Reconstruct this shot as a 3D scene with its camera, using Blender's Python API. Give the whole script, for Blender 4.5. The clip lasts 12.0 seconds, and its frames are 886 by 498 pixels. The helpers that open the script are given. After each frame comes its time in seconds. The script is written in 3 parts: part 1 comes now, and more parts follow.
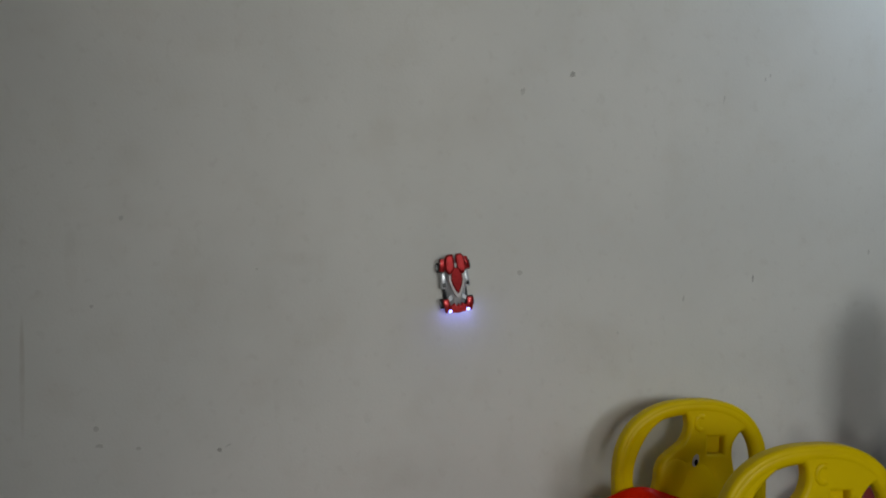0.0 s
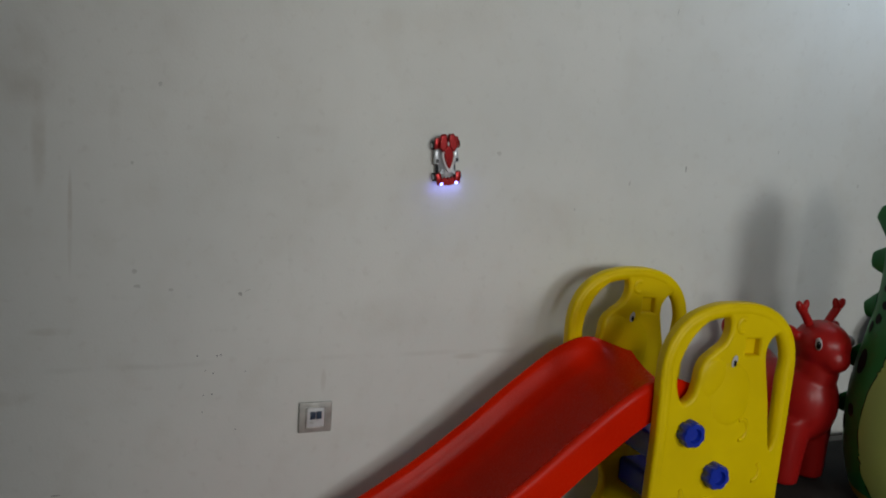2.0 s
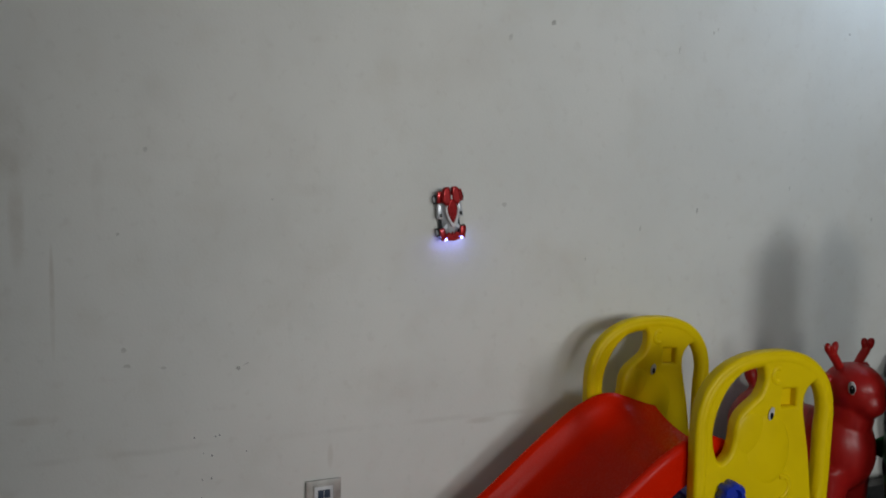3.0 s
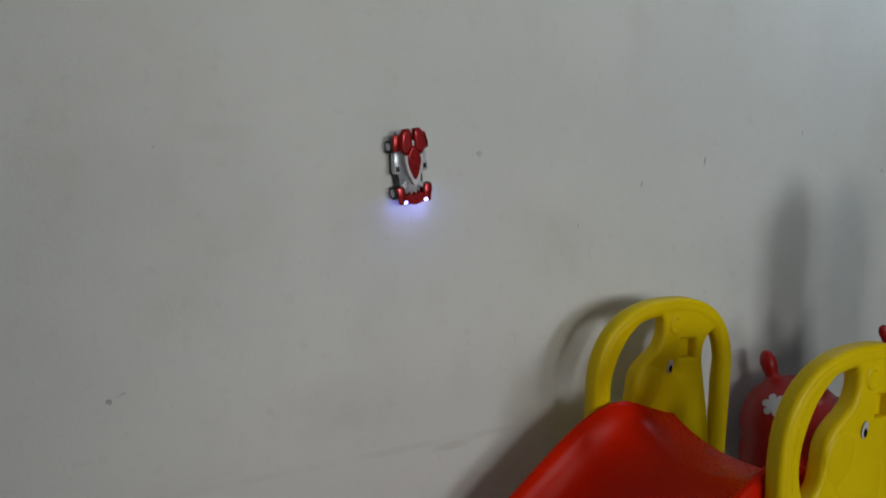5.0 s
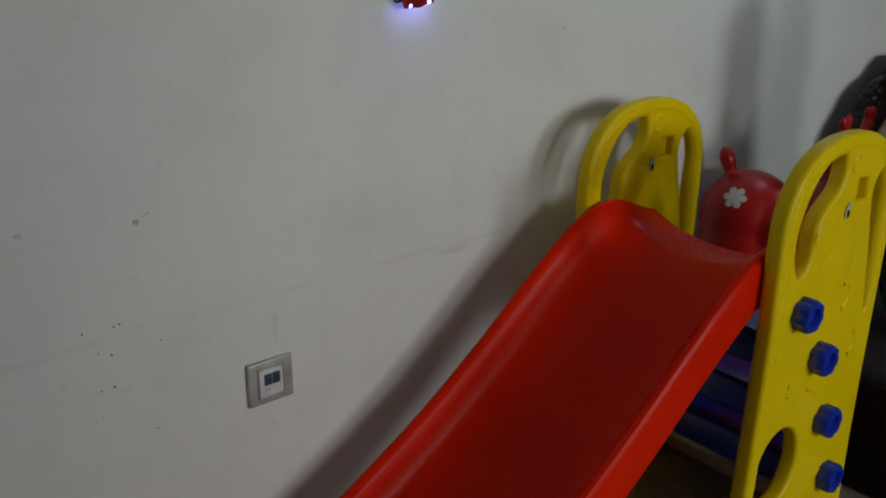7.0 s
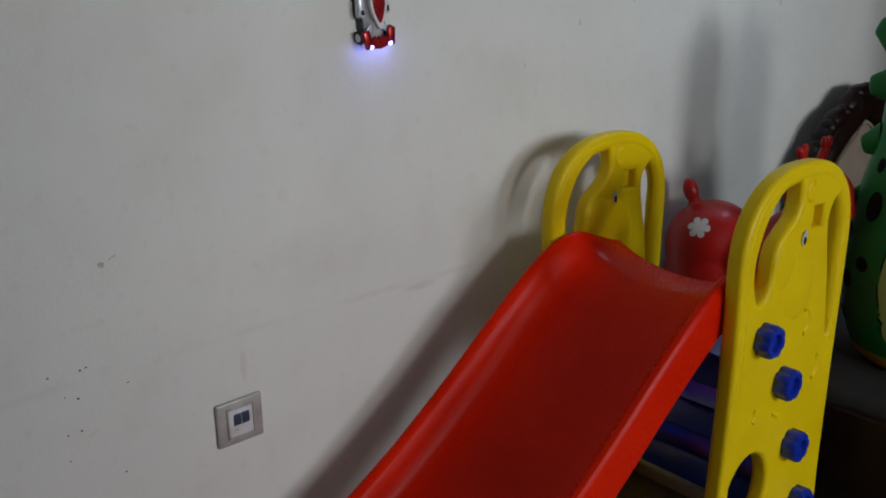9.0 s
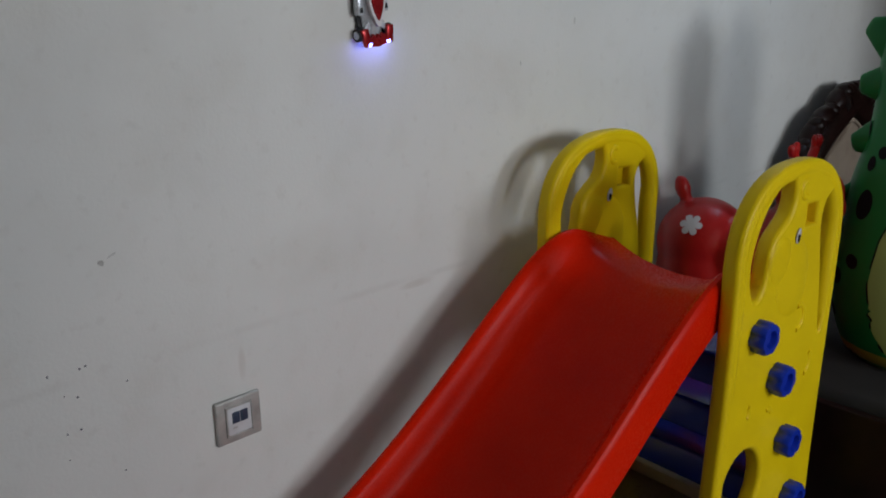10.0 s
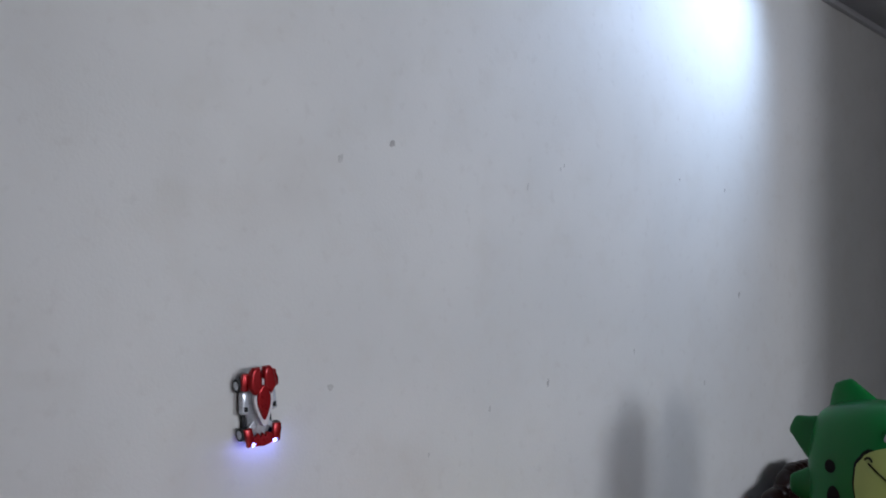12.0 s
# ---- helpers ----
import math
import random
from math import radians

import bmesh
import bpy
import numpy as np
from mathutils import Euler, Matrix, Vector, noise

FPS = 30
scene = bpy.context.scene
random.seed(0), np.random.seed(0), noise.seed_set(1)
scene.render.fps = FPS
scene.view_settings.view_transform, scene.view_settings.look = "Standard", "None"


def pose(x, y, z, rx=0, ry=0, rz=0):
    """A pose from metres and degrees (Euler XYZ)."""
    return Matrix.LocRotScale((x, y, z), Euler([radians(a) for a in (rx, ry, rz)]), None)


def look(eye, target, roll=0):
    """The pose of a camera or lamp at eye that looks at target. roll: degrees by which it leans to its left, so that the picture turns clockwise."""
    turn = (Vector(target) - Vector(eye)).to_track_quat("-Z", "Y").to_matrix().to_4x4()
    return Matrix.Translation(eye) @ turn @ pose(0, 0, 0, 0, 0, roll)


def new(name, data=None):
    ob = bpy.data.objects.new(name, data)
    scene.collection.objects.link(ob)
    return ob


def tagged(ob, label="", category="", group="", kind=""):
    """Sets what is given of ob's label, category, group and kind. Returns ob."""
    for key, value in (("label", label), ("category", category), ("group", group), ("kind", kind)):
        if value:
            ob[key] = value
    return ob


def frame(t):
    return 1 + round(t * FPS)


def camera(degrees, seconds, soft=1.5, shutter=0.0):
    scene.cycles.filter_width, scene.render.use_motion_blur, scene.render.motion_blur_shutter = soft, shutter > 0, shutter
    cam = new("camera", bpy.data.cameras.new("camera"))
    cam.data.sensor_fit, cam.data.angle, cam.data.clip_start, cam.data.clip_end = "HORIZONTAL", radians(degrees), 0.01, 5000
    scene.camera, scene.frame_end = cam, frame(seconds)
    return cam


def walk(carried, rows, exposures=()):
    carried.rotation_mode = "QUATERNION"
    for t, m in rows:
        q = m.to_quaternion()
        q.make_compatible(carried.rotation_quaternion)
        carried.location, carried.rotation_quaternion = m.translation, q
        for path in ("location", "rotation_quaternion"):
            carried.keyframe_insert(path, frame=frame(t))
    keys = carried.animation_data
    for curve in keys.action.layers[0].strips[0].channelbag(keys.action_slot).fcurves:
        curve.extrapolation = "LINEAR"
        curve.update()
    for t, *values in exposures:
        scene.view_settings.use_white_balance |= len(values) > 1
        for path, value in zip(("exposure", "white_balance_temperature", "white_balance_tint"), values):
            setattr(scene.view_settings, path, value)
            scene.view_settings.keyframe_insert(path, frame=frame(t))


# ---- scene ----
cam = camera(53.2, 12.0, 1.9)
PATH = [
    (0, (-0.245, -2.027, 1.196), (0.285, -0.1, 1.145), 0.3),
    (0.5, (-0.182, -1.796, 1.205), (0.379, 0.122, 1.125), 0.1),
    (0.7, (-0.184, -1.794, 1.237), (0.407, 0.114, 1.136), 1.2),
    (0.9, (-0.375, -2.078, 1.192), (0.297, -0.195, 1.137), 1.0),
    (1, (-0.498, -2.214, 1.178), (0.234, -0.355, 1.092), 1.6),
    (1.1, (-0.531, -2.263, 1.178), (0.224, -0.42, 0.995), 3.1),
    (1.2, (-0.548, -2.274, 1.175), (0.232, -0.445, 0.959), 3.7),
    (1.5, (-0.603, -2.214, 1.194), (0.248, -0.436, 0.854), 4.7),
    (2, (-0.625, -2.237, 1.201), (0.167, -0.428, 0.886), 4.0),
    (2.5, (-0.616, -2.23, 1.21), (0.102, -0.379, 0.967), 3.2),
    (2.7, (-0.63, -2.18, 1.21), (0.111, -0.377, 0.984), 2.4),
    (4.3, (-0.552, -1.711, 1.174), (0.476, 0.002, 1.07), -2.2),
    (4.5, (-0.559, -1.616, 1.174), (0.474, 0.078, 0.919), -2.5),
    (5, (-0.5, -1.427, 1.139), (0.578, 0.235, 0.861), 0.9),
    (5.2, (-0.499, -1.375, 1.132), (0.512, 0.302, 0.724), 1.4),
    (5.5, (-0.566, -1.313, 1.111), (0.448, 0.332, 0.594), 0.9),
    (6, (-0.657, -1.293, 1.114), (0.348, 0.339, 0.541), -0.9),
    (6.5, (-0.697, -1.277, 1.116), (0.463, 0.202, 0.432), 0.3),
    (7, (-0.701, -1.297, 1.115), (0.537, 0.124, 0.447), 0.3),
    (7.5, (-0.699, -1.31, 1.116), (0.579, 0.076, 0.449), 0.9),
    (7.7, (-0.693, -1.332, 1.092), (0.577, 0.073, 0.451), 0.4),
    (9.5, (-0.7, -1.321, 1.125), (0.598, 0.081, 0.535), -0.8),
    (10, (-0.719, -1.311, 1.123), (0.598, 0.07, 0.525), -0.3),
    (10.5, (-0.706, -1.342, 1.136), (0.62, 0.054, 0.592), -1.0),
    (11, (-0.698, -1.341, 1.14), (0.66, 0.049, 0.666), -0.8),
    (11.2, (-0.659, -1.347, 1.185), (0.746, 0.037, 0.853), -1.2),
    (11.5, (-0.594, -1.34, 1.204), (0.791, 0.094, 1.048), -0.6),
    (11.8, (-0.534, -1.352, 1.239), (0.817, 0.122, 1.246), 0.9),
    (12, (-0.522, -1.367, 1.26), (0.863, 0.072, 1.371), 1.7),
]
EXPOSURES = [(0, -0.33, 6600, 6), (0.8, -0.29, 6450, 7), (1.5, -0.02, 6550, 6), (2.7, 0.0, 6450, 7), (4.5, -0.04, 6400, 6), (5.5, -0.04, 6350, 5),
             (6.5, -0.08, 6450, 3), (7.0, -0.10, 6350, 5), (7.5, 0.12, 6350, 7), (10.5, 0.20, 6100, 10), (11.2, 0.22, 6050, 11), (11.5, 0.20, 5950, 12), (12, 0.16, 5850, 15)]
walk(cam, [(t, look(eye, target, roll)) for t, eye, target, roll in PATH], EXPOSURES)

# ---- light ----
FLOOR, CEIL = -0.12, 2.43
LEFT, RIGHT, BACK = -2.3, 4.4, -5.5

world = bpy.data.worlds.new("sky")
scene.world = world
world.use_nodes = True
sky = world.node_tree.nodes.new("ShaderNodeTexSky")
sky.sky_type, sky.sun_disc = "NISHITA", False
sky.sun_elevation, sky.sun_rotation = radians(35), radians(150)
world.node_tree.links.new(sky.outputs[0], world.node_tree.nodes["Background"].inputs[0])
world.node_tree.nodes["Background"].inputs[1].default_value = 0.1


def area_lamp(name, m, sx, sy, watts, colour, spread=180):
    data = bpy.data.lights.new(name, "AREA")
    data.shape, data.size, data.size_y = "RECTANGLE", sx, sy
    data.energy, data.color, data.spread = watts, colour, radians(spread)
    ob = new(name, data)
    ob.matrix_world = m
    return ob


# daylight through the two casements behind the camera
WINDOWS = ((-0.50, 1.72), (1.42, 1.72))
for (wx, wz), tint, watts in zip(WINDOWS, ((1.0, 0.98, 0.95), (0.95, 0.98, 1.0)), (47, 60)):
    area_lamp("window_daylight", look((wx, BACK + 0.05, wz), (wx, 0, wz - 0.05)), 0.78, 0.90, watts, tint)
# the ceiling lamp over the armchair
lamp = bpy.data.lights.new("ceiling_lamp_light", "SPOT")
lamp.energy, lamp.color, lamp.shadow_soft_size = 34, (0.58, 0.76, 1.0), 0.08
lamp.spot_size, lamp.spot_blend = radians(122), 1.0
lamp_ob = new("ceiling_lamp_light", lamp)
lamp_ob.matrix_world = look((2.10, -0.46, 2.35), (1.74, 0.0, 2.06))


# ---- materials ----
def material(name, colour, rough=0.5, second=None, scale=8.0, bump=0.1, bump_scale=60.0, metal=0.0, coat=0.0, var=0.12, rough_var=0.1, emit=None, spec=0.5):
    """A surface with colour drift at one scale, grain relief at another and uneven gloss."""
    m = bpy.data.materials.new(name)
    m.use_nodes = True
    n, l = m.node_tree.nodes, m.node_tree.links
    p = n["Principled BSDF"]
    p.inputs["Metallic"].default_value = metal
    p.inputs["Coat Weight"].default_value = coat
    p.inputs["Specular IOR Level"].default_value = spec
    tc = n.new("ShaderNodeTexCoord")
    big = n.new("ShaderNodeTexNoise")
    big.inputs["Scale"].default_value, big.inputs["Detail"].default_value = scale, 6
    l.new(tc.outputs["Object"], big.inputs["Vector"])
    mix = n.new("ShaderNodeMix")
    mix.data_type = "RGBA"
    other = second or tuple(c * (1 - 2 * var) for c in colour)
    mix.inputs["A"].default_value, mix.inputs["B"].default_value = (*colour, 1), (*other, 1)
    ramp = n.new("ShaderNodeMapRange")
    ramp.inputs["From Min"].default_value, ramp.inputs["From Max"].default_value = 0.35, 0.7
    l.new(big.outputs["Fac"], ramp.inputs["Value"])
    l.new(ramp.outputs["Result"], mix.inputs["Factor"])
    l.new(mix.outputs["Result"], p.inputs["Base Color"])
    fine = n.new("ShaderNodeTexNoise")
    fine.inputs["Scale"].default_value, fine.inputs["Detail"].default_value = bump_scale, 4
    l.new(tc.outputs["Object"], fine.inputs["Vector"])
    rr = n.new("ShaderNodeMapRange")
    rr.inputs["To Min"].default_value, rr.inputs["To Max"].default_value = max(0.02, rough - rough_var), min(1, rough + rough_var)
    l.new(fine.outputs["Fac"], rr.inputs["Value"])
    l.new(rr.outputs["Result"], p.inputs["Roughness"])
    if bump:
        b = n.new("ShaderNodeBump")
        b.inputs["Strength"].default_value, b.inputs["Distance"].default_value = bump, 0.002
        l.new(fine.outputs["Fac"], b.inputs["Height"])
        l.new(b.outputs["Normal"], p.inputs["Normal"])
    if emit:
        p.inputs["Emission Color"].default_value = (*emit[0], 1)
        p.inputs["Emission Strength"].default_value = emit[1]
    return m


def wall_paint():
    """Old off-white emulsion: blotches, a filled plaster joint, rubbed dirt patches and roller grain."""
    m = bpy.data.materials.new("wall_paint")
    m.use_nodes = True
    n, l = m.node_tree.nodes, m.node_tree.links
    p = n["Principled BSDF"]
    p.inputs["Roughness"].default_value = 0.62
    geo = n.new("ShaderNodeNewGeometry")
    sep = n.new("ShaderNodeSeparateXYZ")
    l.new(geo.outputs["Position"], sep.inputs[0])

    def math(op, a, b=None, c=None):
        k = n.new("ShaderNodeMath")
        k.operation = op
        for i, v in enumerate((a, b, c)):
            if v is None:
                continue
            if isinstance(v, (int, float)):
                k.inputs[i].default_value = v
            else:
                l.new(v, k.inputs[i])
        return k.outputs[0]

    def noise_at(scale, detail=5, stretch=None):
        k = n.new("ShaderNodeTexNoise")
        k.inputs["Scale"].default_value, k.inputs["Detail"].default_value = scale, detail
        src = geo.outputs["Position"]
        if stretch:
            mp = n.new("ShaderNodeMapping")
            mp.inputs["Scale"].default_value = stretch
            l.new(src, mp.inputs["Vector"])
            src = mp.outputs[0]
        l.new(src, k.inputs["Vector"])
        return k.outputs["Fac"]

    def mixc(fac, a, b):
        k = n.new("ShaderNodeMix")
        k.data_type = "RGBA"
        l.new(fac, k.inputs["Factor"])
        for key, v in (("A", a), ("B", b)):
            if isinstance(v, tuple):
                k.inputs[key].default_value = (*v, 1)
            else:
                l.new(v, k.inputs[key])
        return k.outputs["Result"]

    def step(v, lo, hi, out=1.0):
        k = n.new("ShaderNodeMapRange")
        k.interpolation_type = "SMOOTHSTEP"
        k.inputs["From Min"].default_value, k.inputs["From Max"].default_value = lo, hi
        k.inputs["To Max"].default_value = out
        l.new(v, k.inputs["Value"])
        return k.outputs["Result"]

    def patch(x, z, sx, sz, amount):
        d = math("ADD", math("POWER", math("ABSOLUTE", math("DIVIDE", math("SUBTRACT", sep.outputs[0], x), sx)), 2.0),
                 math("POWER", math("ABSOLUTE", math("DIVIDE", math("SUBTRACT", sep.outputs[2], z), sz)), 2.0))
        return math("MULTIPLY", step(d, 1.0, 0.0), math("MULTIPLY", step(noise_at(6, 5), 0.28, 0.74), amount))

    colour = mixc(step(noise_at(2.2), 0.35, 0.68), (0.70, 0.69, 0.655), (0.655, 0.65, 0.62))
    colour = mixc(step(noise_at(9, 6), 0.48, 0.74, 0.30), colour, (0.60, 0.57, 0.51))
    colour = mixc(step(noise_at(34, 5), 0.56, 0.74, 0.35), colour, (0.58, 0.56, 0.52))
    # the joint wanders a little and fades in and out
    zz = math("ADD", sep.outputs[2], math("MULTIPLY", math("SUBTRACT", noise_at(3.0, 3, (1, 1, 0.01)), 0.5), 0.03))
    joint = step(math("ABSOLUTE", math("SUBTRACT", zz, 0.512)), 0.011, 0.001)
    joint = math("MULTIPLY", joint, step(noise_at(6, 4, (1, 1, 0.2)), 0.40, 0.70, 0.21))
    colour = mixc(joint, colour, (0.43, 0.40, 0.36))
    for x, z, sx, sz, a in ((-0.70, 1.22, 0.075, 0.13, 0.42), (-0.674, 1.06, 0.020, 0.15, 0.50), (-0.607, 0.87, 0.007, 0.15, 0.60), (-0.51, 1.12, 0.018, 0.08, 0.30), (-0.741, 0.45, 0.06, 0.022, 0.55),
                            (-0.645, 0.61, 0.065, 0.013, 0.5), (0.455, 0.497, 0.06, 0.011, 0.34), (0.028, 0.450, 0.010, 0.040, 0.5),
                            (0.31, 1.46, 0.22, 0.16, 0.15), (-0.95, 1.05, 0.12, 0.5, 0.38), (-0.38, 1.28, 0.07, 0.12, 0.2), (0.20, 0.62, 0.2, 0.08, 0.16),
                            (0.72, 0.88, 0.16, 0.10, 0.14), (-0.04, 1.12, 0.09, 0.02, 0.12), (-0.10, 1.02, 0.25, 0.3, 0.12)):
        colour = mixc(patch(x, z, sx, sz, a), colour, (0.36, 0.30, 0.23))
    l.new(colour, p.inputs["Base Color"])
    b = n.new("ShaderNodeBump")
    b.inputs["Strength"].default_value, b.inputs["Distance"].default_value = 0.25, 0.0015
    l.new(math("ADD", noise_at(150, 3), math("MULTIPLY", noise_at(12, 3), 2.0)), b.inputs["Height"])
    l.new(b.outputs["Normal"], p.inputs["Normal"])
    return m


def tile_floor_material():
    return material("floor_tile_glaze", (0.24, 0.21, 0.18), 0.30, (0.18, 0.155, 0.13), 7, 0.05, 90)


M_WALL = wall_paint()
# unseen walls: kept this dark to cut the light bounced back into the room
M_ROOM = material("unseen_dark_wall", (0.10, 0.097, 0.094), 0.8, None, 3, 0.1, 120, var=0.06)
M_CEIL = material("ceiling_paint", (0.48, 0.48, 0.49), 0.8, None, 3, 0.1, 120, var=0.04)
M_FLOOR = tile_floor_material()
M_GROUT = material("grout", (0.16, 0.15, 0.13), 0.9, None, 20, 0.2, 200)
M_BASE = material("baseboard_paint", (0.40, 0.38, 0.34), 0.5, None, 10, 0.1, 80)
M_WINFRAME = material("window_frame_paint", (0.7, 0.7, 0.68), 0.45, None, 10, 0.1, 80)
M_RED = material("red_plastic", (0.64, 0.014, 0.0005), 0.27, (0.55, 0.010, 0.0005), 5, 0.12, 240, rough_var=0.07, spec=0.065)
M_YELLOW = material("yellow_plastic", (0.77, 0.555, 0.0), 0.38, (0.70, 0.495, 0.0), 6, 0.12, 220, rough_var=0.08, spec=0.18)
M_BLUE = material("blue_plastic", (0.010, 0.036, 0.42), 0.22, (0.008, 0.028, 0.35), 8, 0.1, 200, rough_var=0.06, spec=0.55)
M_BAR = material("pale_plastic", (0.50, 0.47, 0.42), 0.5, None, 9, 0.1, 120)
M_RUBBER = material("red_vinyl", (0.35, 0.009, 0.008), 0.34, (0.28, 0.007, 0.006), 6, 0.12, 180, rough_var=0.07, spec=0.3)
M_WHITE = material("white_print", (0.48, 0.46, 0.47), 0.5, None, 30, 0.0, 100, var=0.04)
M_BLACK = material("black_print", (0.008, 0.008, 0.009), 0.6, None, 30, 0.0, 100, spec=0.1)
M_NAVY = material("navy_print", (0.012, 0.014, 0.035), 0.5, None, 30, 0.0, 100)
M_GREEN = material("green_vinyl", (0.008, 0.175, 0.036), 0.36, (0.006, 0.140, 0.028), 5, 0.12, 150, rough_var=0.07, spec=0.3)
M_BELLY = material("pale_green_vinyl", (0.42, 0.49, 0.14), 0.40, (0.38, 0.45, 0.13), 6, 0.1, 150, rough_var=0.07)
M_BASEYEL = material("mustard_vinyl", (0.38, 0.28, 0.02), 0.4, None, 6, 0.1, 150)
M_WOOD = material("dark_stained_wood", (0.014, 0.005, 0.004), 0.36, (0.007, 0.003, 0.002), 18, 0.15, 60, spec=0.2)
M_FABRIC = material("beige_weave", (0.27, 0.215, 0.16), 0.9, (0.22, 0.17, 0.125), 14, 0.6, 500)
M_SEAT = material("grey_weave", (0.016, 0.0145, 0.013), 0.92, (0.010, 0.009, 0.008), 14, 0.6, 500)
M_PLATE = material("silver_plastic", (0.46, 0.445, 0.415), 0.36, (0.34, 0.325, 0.30), 38, 0.05, 200, metal=0.25)
M_SOCKET = material("white_socket", (0.66, 0.66, 0.67), 0.4, None, 40, 0.05, 200)
M_JACK = material("jack_blue", (0.03, 0.05, 0.09), 0.4, None, 60, 0.0, 200)
M_CARRED = material("metallic_red", (0.34, 0.004, 0.006), 0.3, (0.26, 0.003, 0.005), 40, 0.0, 300, metal=0.55, coat=0.25)
M_SILVER = material("silver_paint", (0.60, 0.62, 0.66), 0.3, (0.46, 0.48, 0.52), 60, 0.0, 300, metal=0.35, coat=0.4)
M_RIMWHITE = material("white_paint", (0.74, 0.70, 0.71), 0.3, None, 60, 0.0, 300, coat=0.3)
M_TYRE = material("tyre_rubber", (0.02, 0.02, 0.022), 0.7, None, 60, 0.2, 500)
M_SMOKE = material("smoked_plastic", (0.03, 0.03, 0.035), 0.15, None, 60, 0.0, 300)
M_LED = material("blue_headlamp", (0.5, 0.6, 1.0), 0.2, None, 60, 0.0, 300, emit=((0.20, 0.26, 1.0), 8.0))
M_TAIL = material("red_tail_lamp", (0.6, 0.02, 0.02), 0.2, None, 60, 0.0, 300, emit=((1.0, 0.12, 0.10), 0.8))
M_MARK = material("wall_scuff", (0.34, 0.33, 0.31), 0.8, (0.48, 0.46, 0.43), 90, 0.0, 300)
M_FAINT = material("faint_scuff", (0.50, 0.49, 0.46), 0.8, (0.58, 0.57, 0.54), 90, 0.0, 300)
M_INK = material("ink_dot", (0.09, 0.09, 0.11), 0.6, None, 90, 0.0, 300)
M_LAMPWHITE = material("lamp_enamel", (0.7, 0.7, 0.7), 0.4, None, 10, 0.0, 100)
M_DIFF = material("lamp_diffuser", (0.8, 0.8, 0.8), 0.4, None, 10, 0.0, 100, emit=((0.8, 0.88, 1.0), 4.0))


# ---- builders ----
def part(name, bm, mat, parent=None, label="", smooth=True):
    me = bpy.data.meshes.new(name)
    if isinstance(bm, bpy.types.Mesh):
        me = bm
        me.name = name
    else:
        bmesh.ops.recalc_face_normals(bm, faces=bm.faces)
        bm.to_mesh(me)
        bm.free()
    me.materials.clear()
    me.materials.append(mat)
    for f in me.polygons:
        f.use_smooth = smooth
    if smooth:
        me.set_sharp_from_angle(angle=radians(38))
    ob = new(name, me)
    if parent:
        ob.parent = parent
    if label:
        ob["label"] = label
    return ob


def thing(name, m, label, category, group="", kind=""):
    ob = new(name)
    ob.empty_display_size = 0.05
    ob.matrix_world = m
    return tagged(ob, label, category, group, kind)


def box(bm, lo, hi, bevel=0.0, m=None, segments=2):
    lo, hi = Vector(lo), Vector(hi)
    made = bmesh.ops.create_cube(bm, size=1.0, matrix=Matrix.Translation((lo + hi) / 2) @ Matrix.Diagonal((*(hi - lo), 1)))
    if bevel:
        edges = list({e for v in made["verts"] for e in v.link_edges})
        r = bmesh.ops.bevel(bm, geom=edges, offset=bevel, segments=segments, affect="EDGES", profile=0.5)
        verts = list({v for f in r["faces"] for v in f.verts} | {v for v in made["verts"] if v.is_valid})
    else:
        verts = made["verts"]
    if m is not None:
        bmesh.ops.transform(bm, matrix=m, verts=[v for v in verts if v.is_valid])
    return bm


def boxed(lo, hi, bevel=0.0, m=None, segments=2):
    return box(bmesh.new(), lo, hi, bevel, m, segments)


def ball(bm, centre, radii, turn=(0, 0, 0), u=20, v=12):
    m = pose(*centre, *turn) @ Matrix.Diagonal((*radii, 1))
    bmesh.ops.create_uvsphere(bm, u_segments=u, v_segments=v, radius=1.0, matrix=m)
    return bm


def rod(bm, a, b, ra, rb=None, n=16, caps=True):
    a, b = Vector(a), Vector(b)
    m = Matrix.Translation((a + b) / 2) @ (b - a).to_track_quat("Z", "Y").to_matrix().to_4x4()
    bmesh.ops.create_cone(bm, cap_ends=caps, segments=n, radius1=ra, radius2=ra if rb is None else rb, depth=(b - a).length, matrix=m)
    return bm


def melted(bm, voxel, rounds=6):
    """One skin over the overlapping solids of bm, smoothed."""
    me = bpy.data.meshes.new("skin")
    bm.to_mesh(me)
    bm.free()
    ob = new("skin", me)
    r = ob.modifiers.new("skin", "REMESH")
    r.mode, r.voxel_size = "VOXEL", voxel
    s = ob.modifiers.new("soft", "SMOOTH")
    s.factor, s.iterations = 0.5, rounds
    out = bpy.data.meshes.new_from_object(ob.evaluated_get(bpy.context.evaluated_depsgraph_get()))
    bpy.data.objects.remove(ob)
    return out


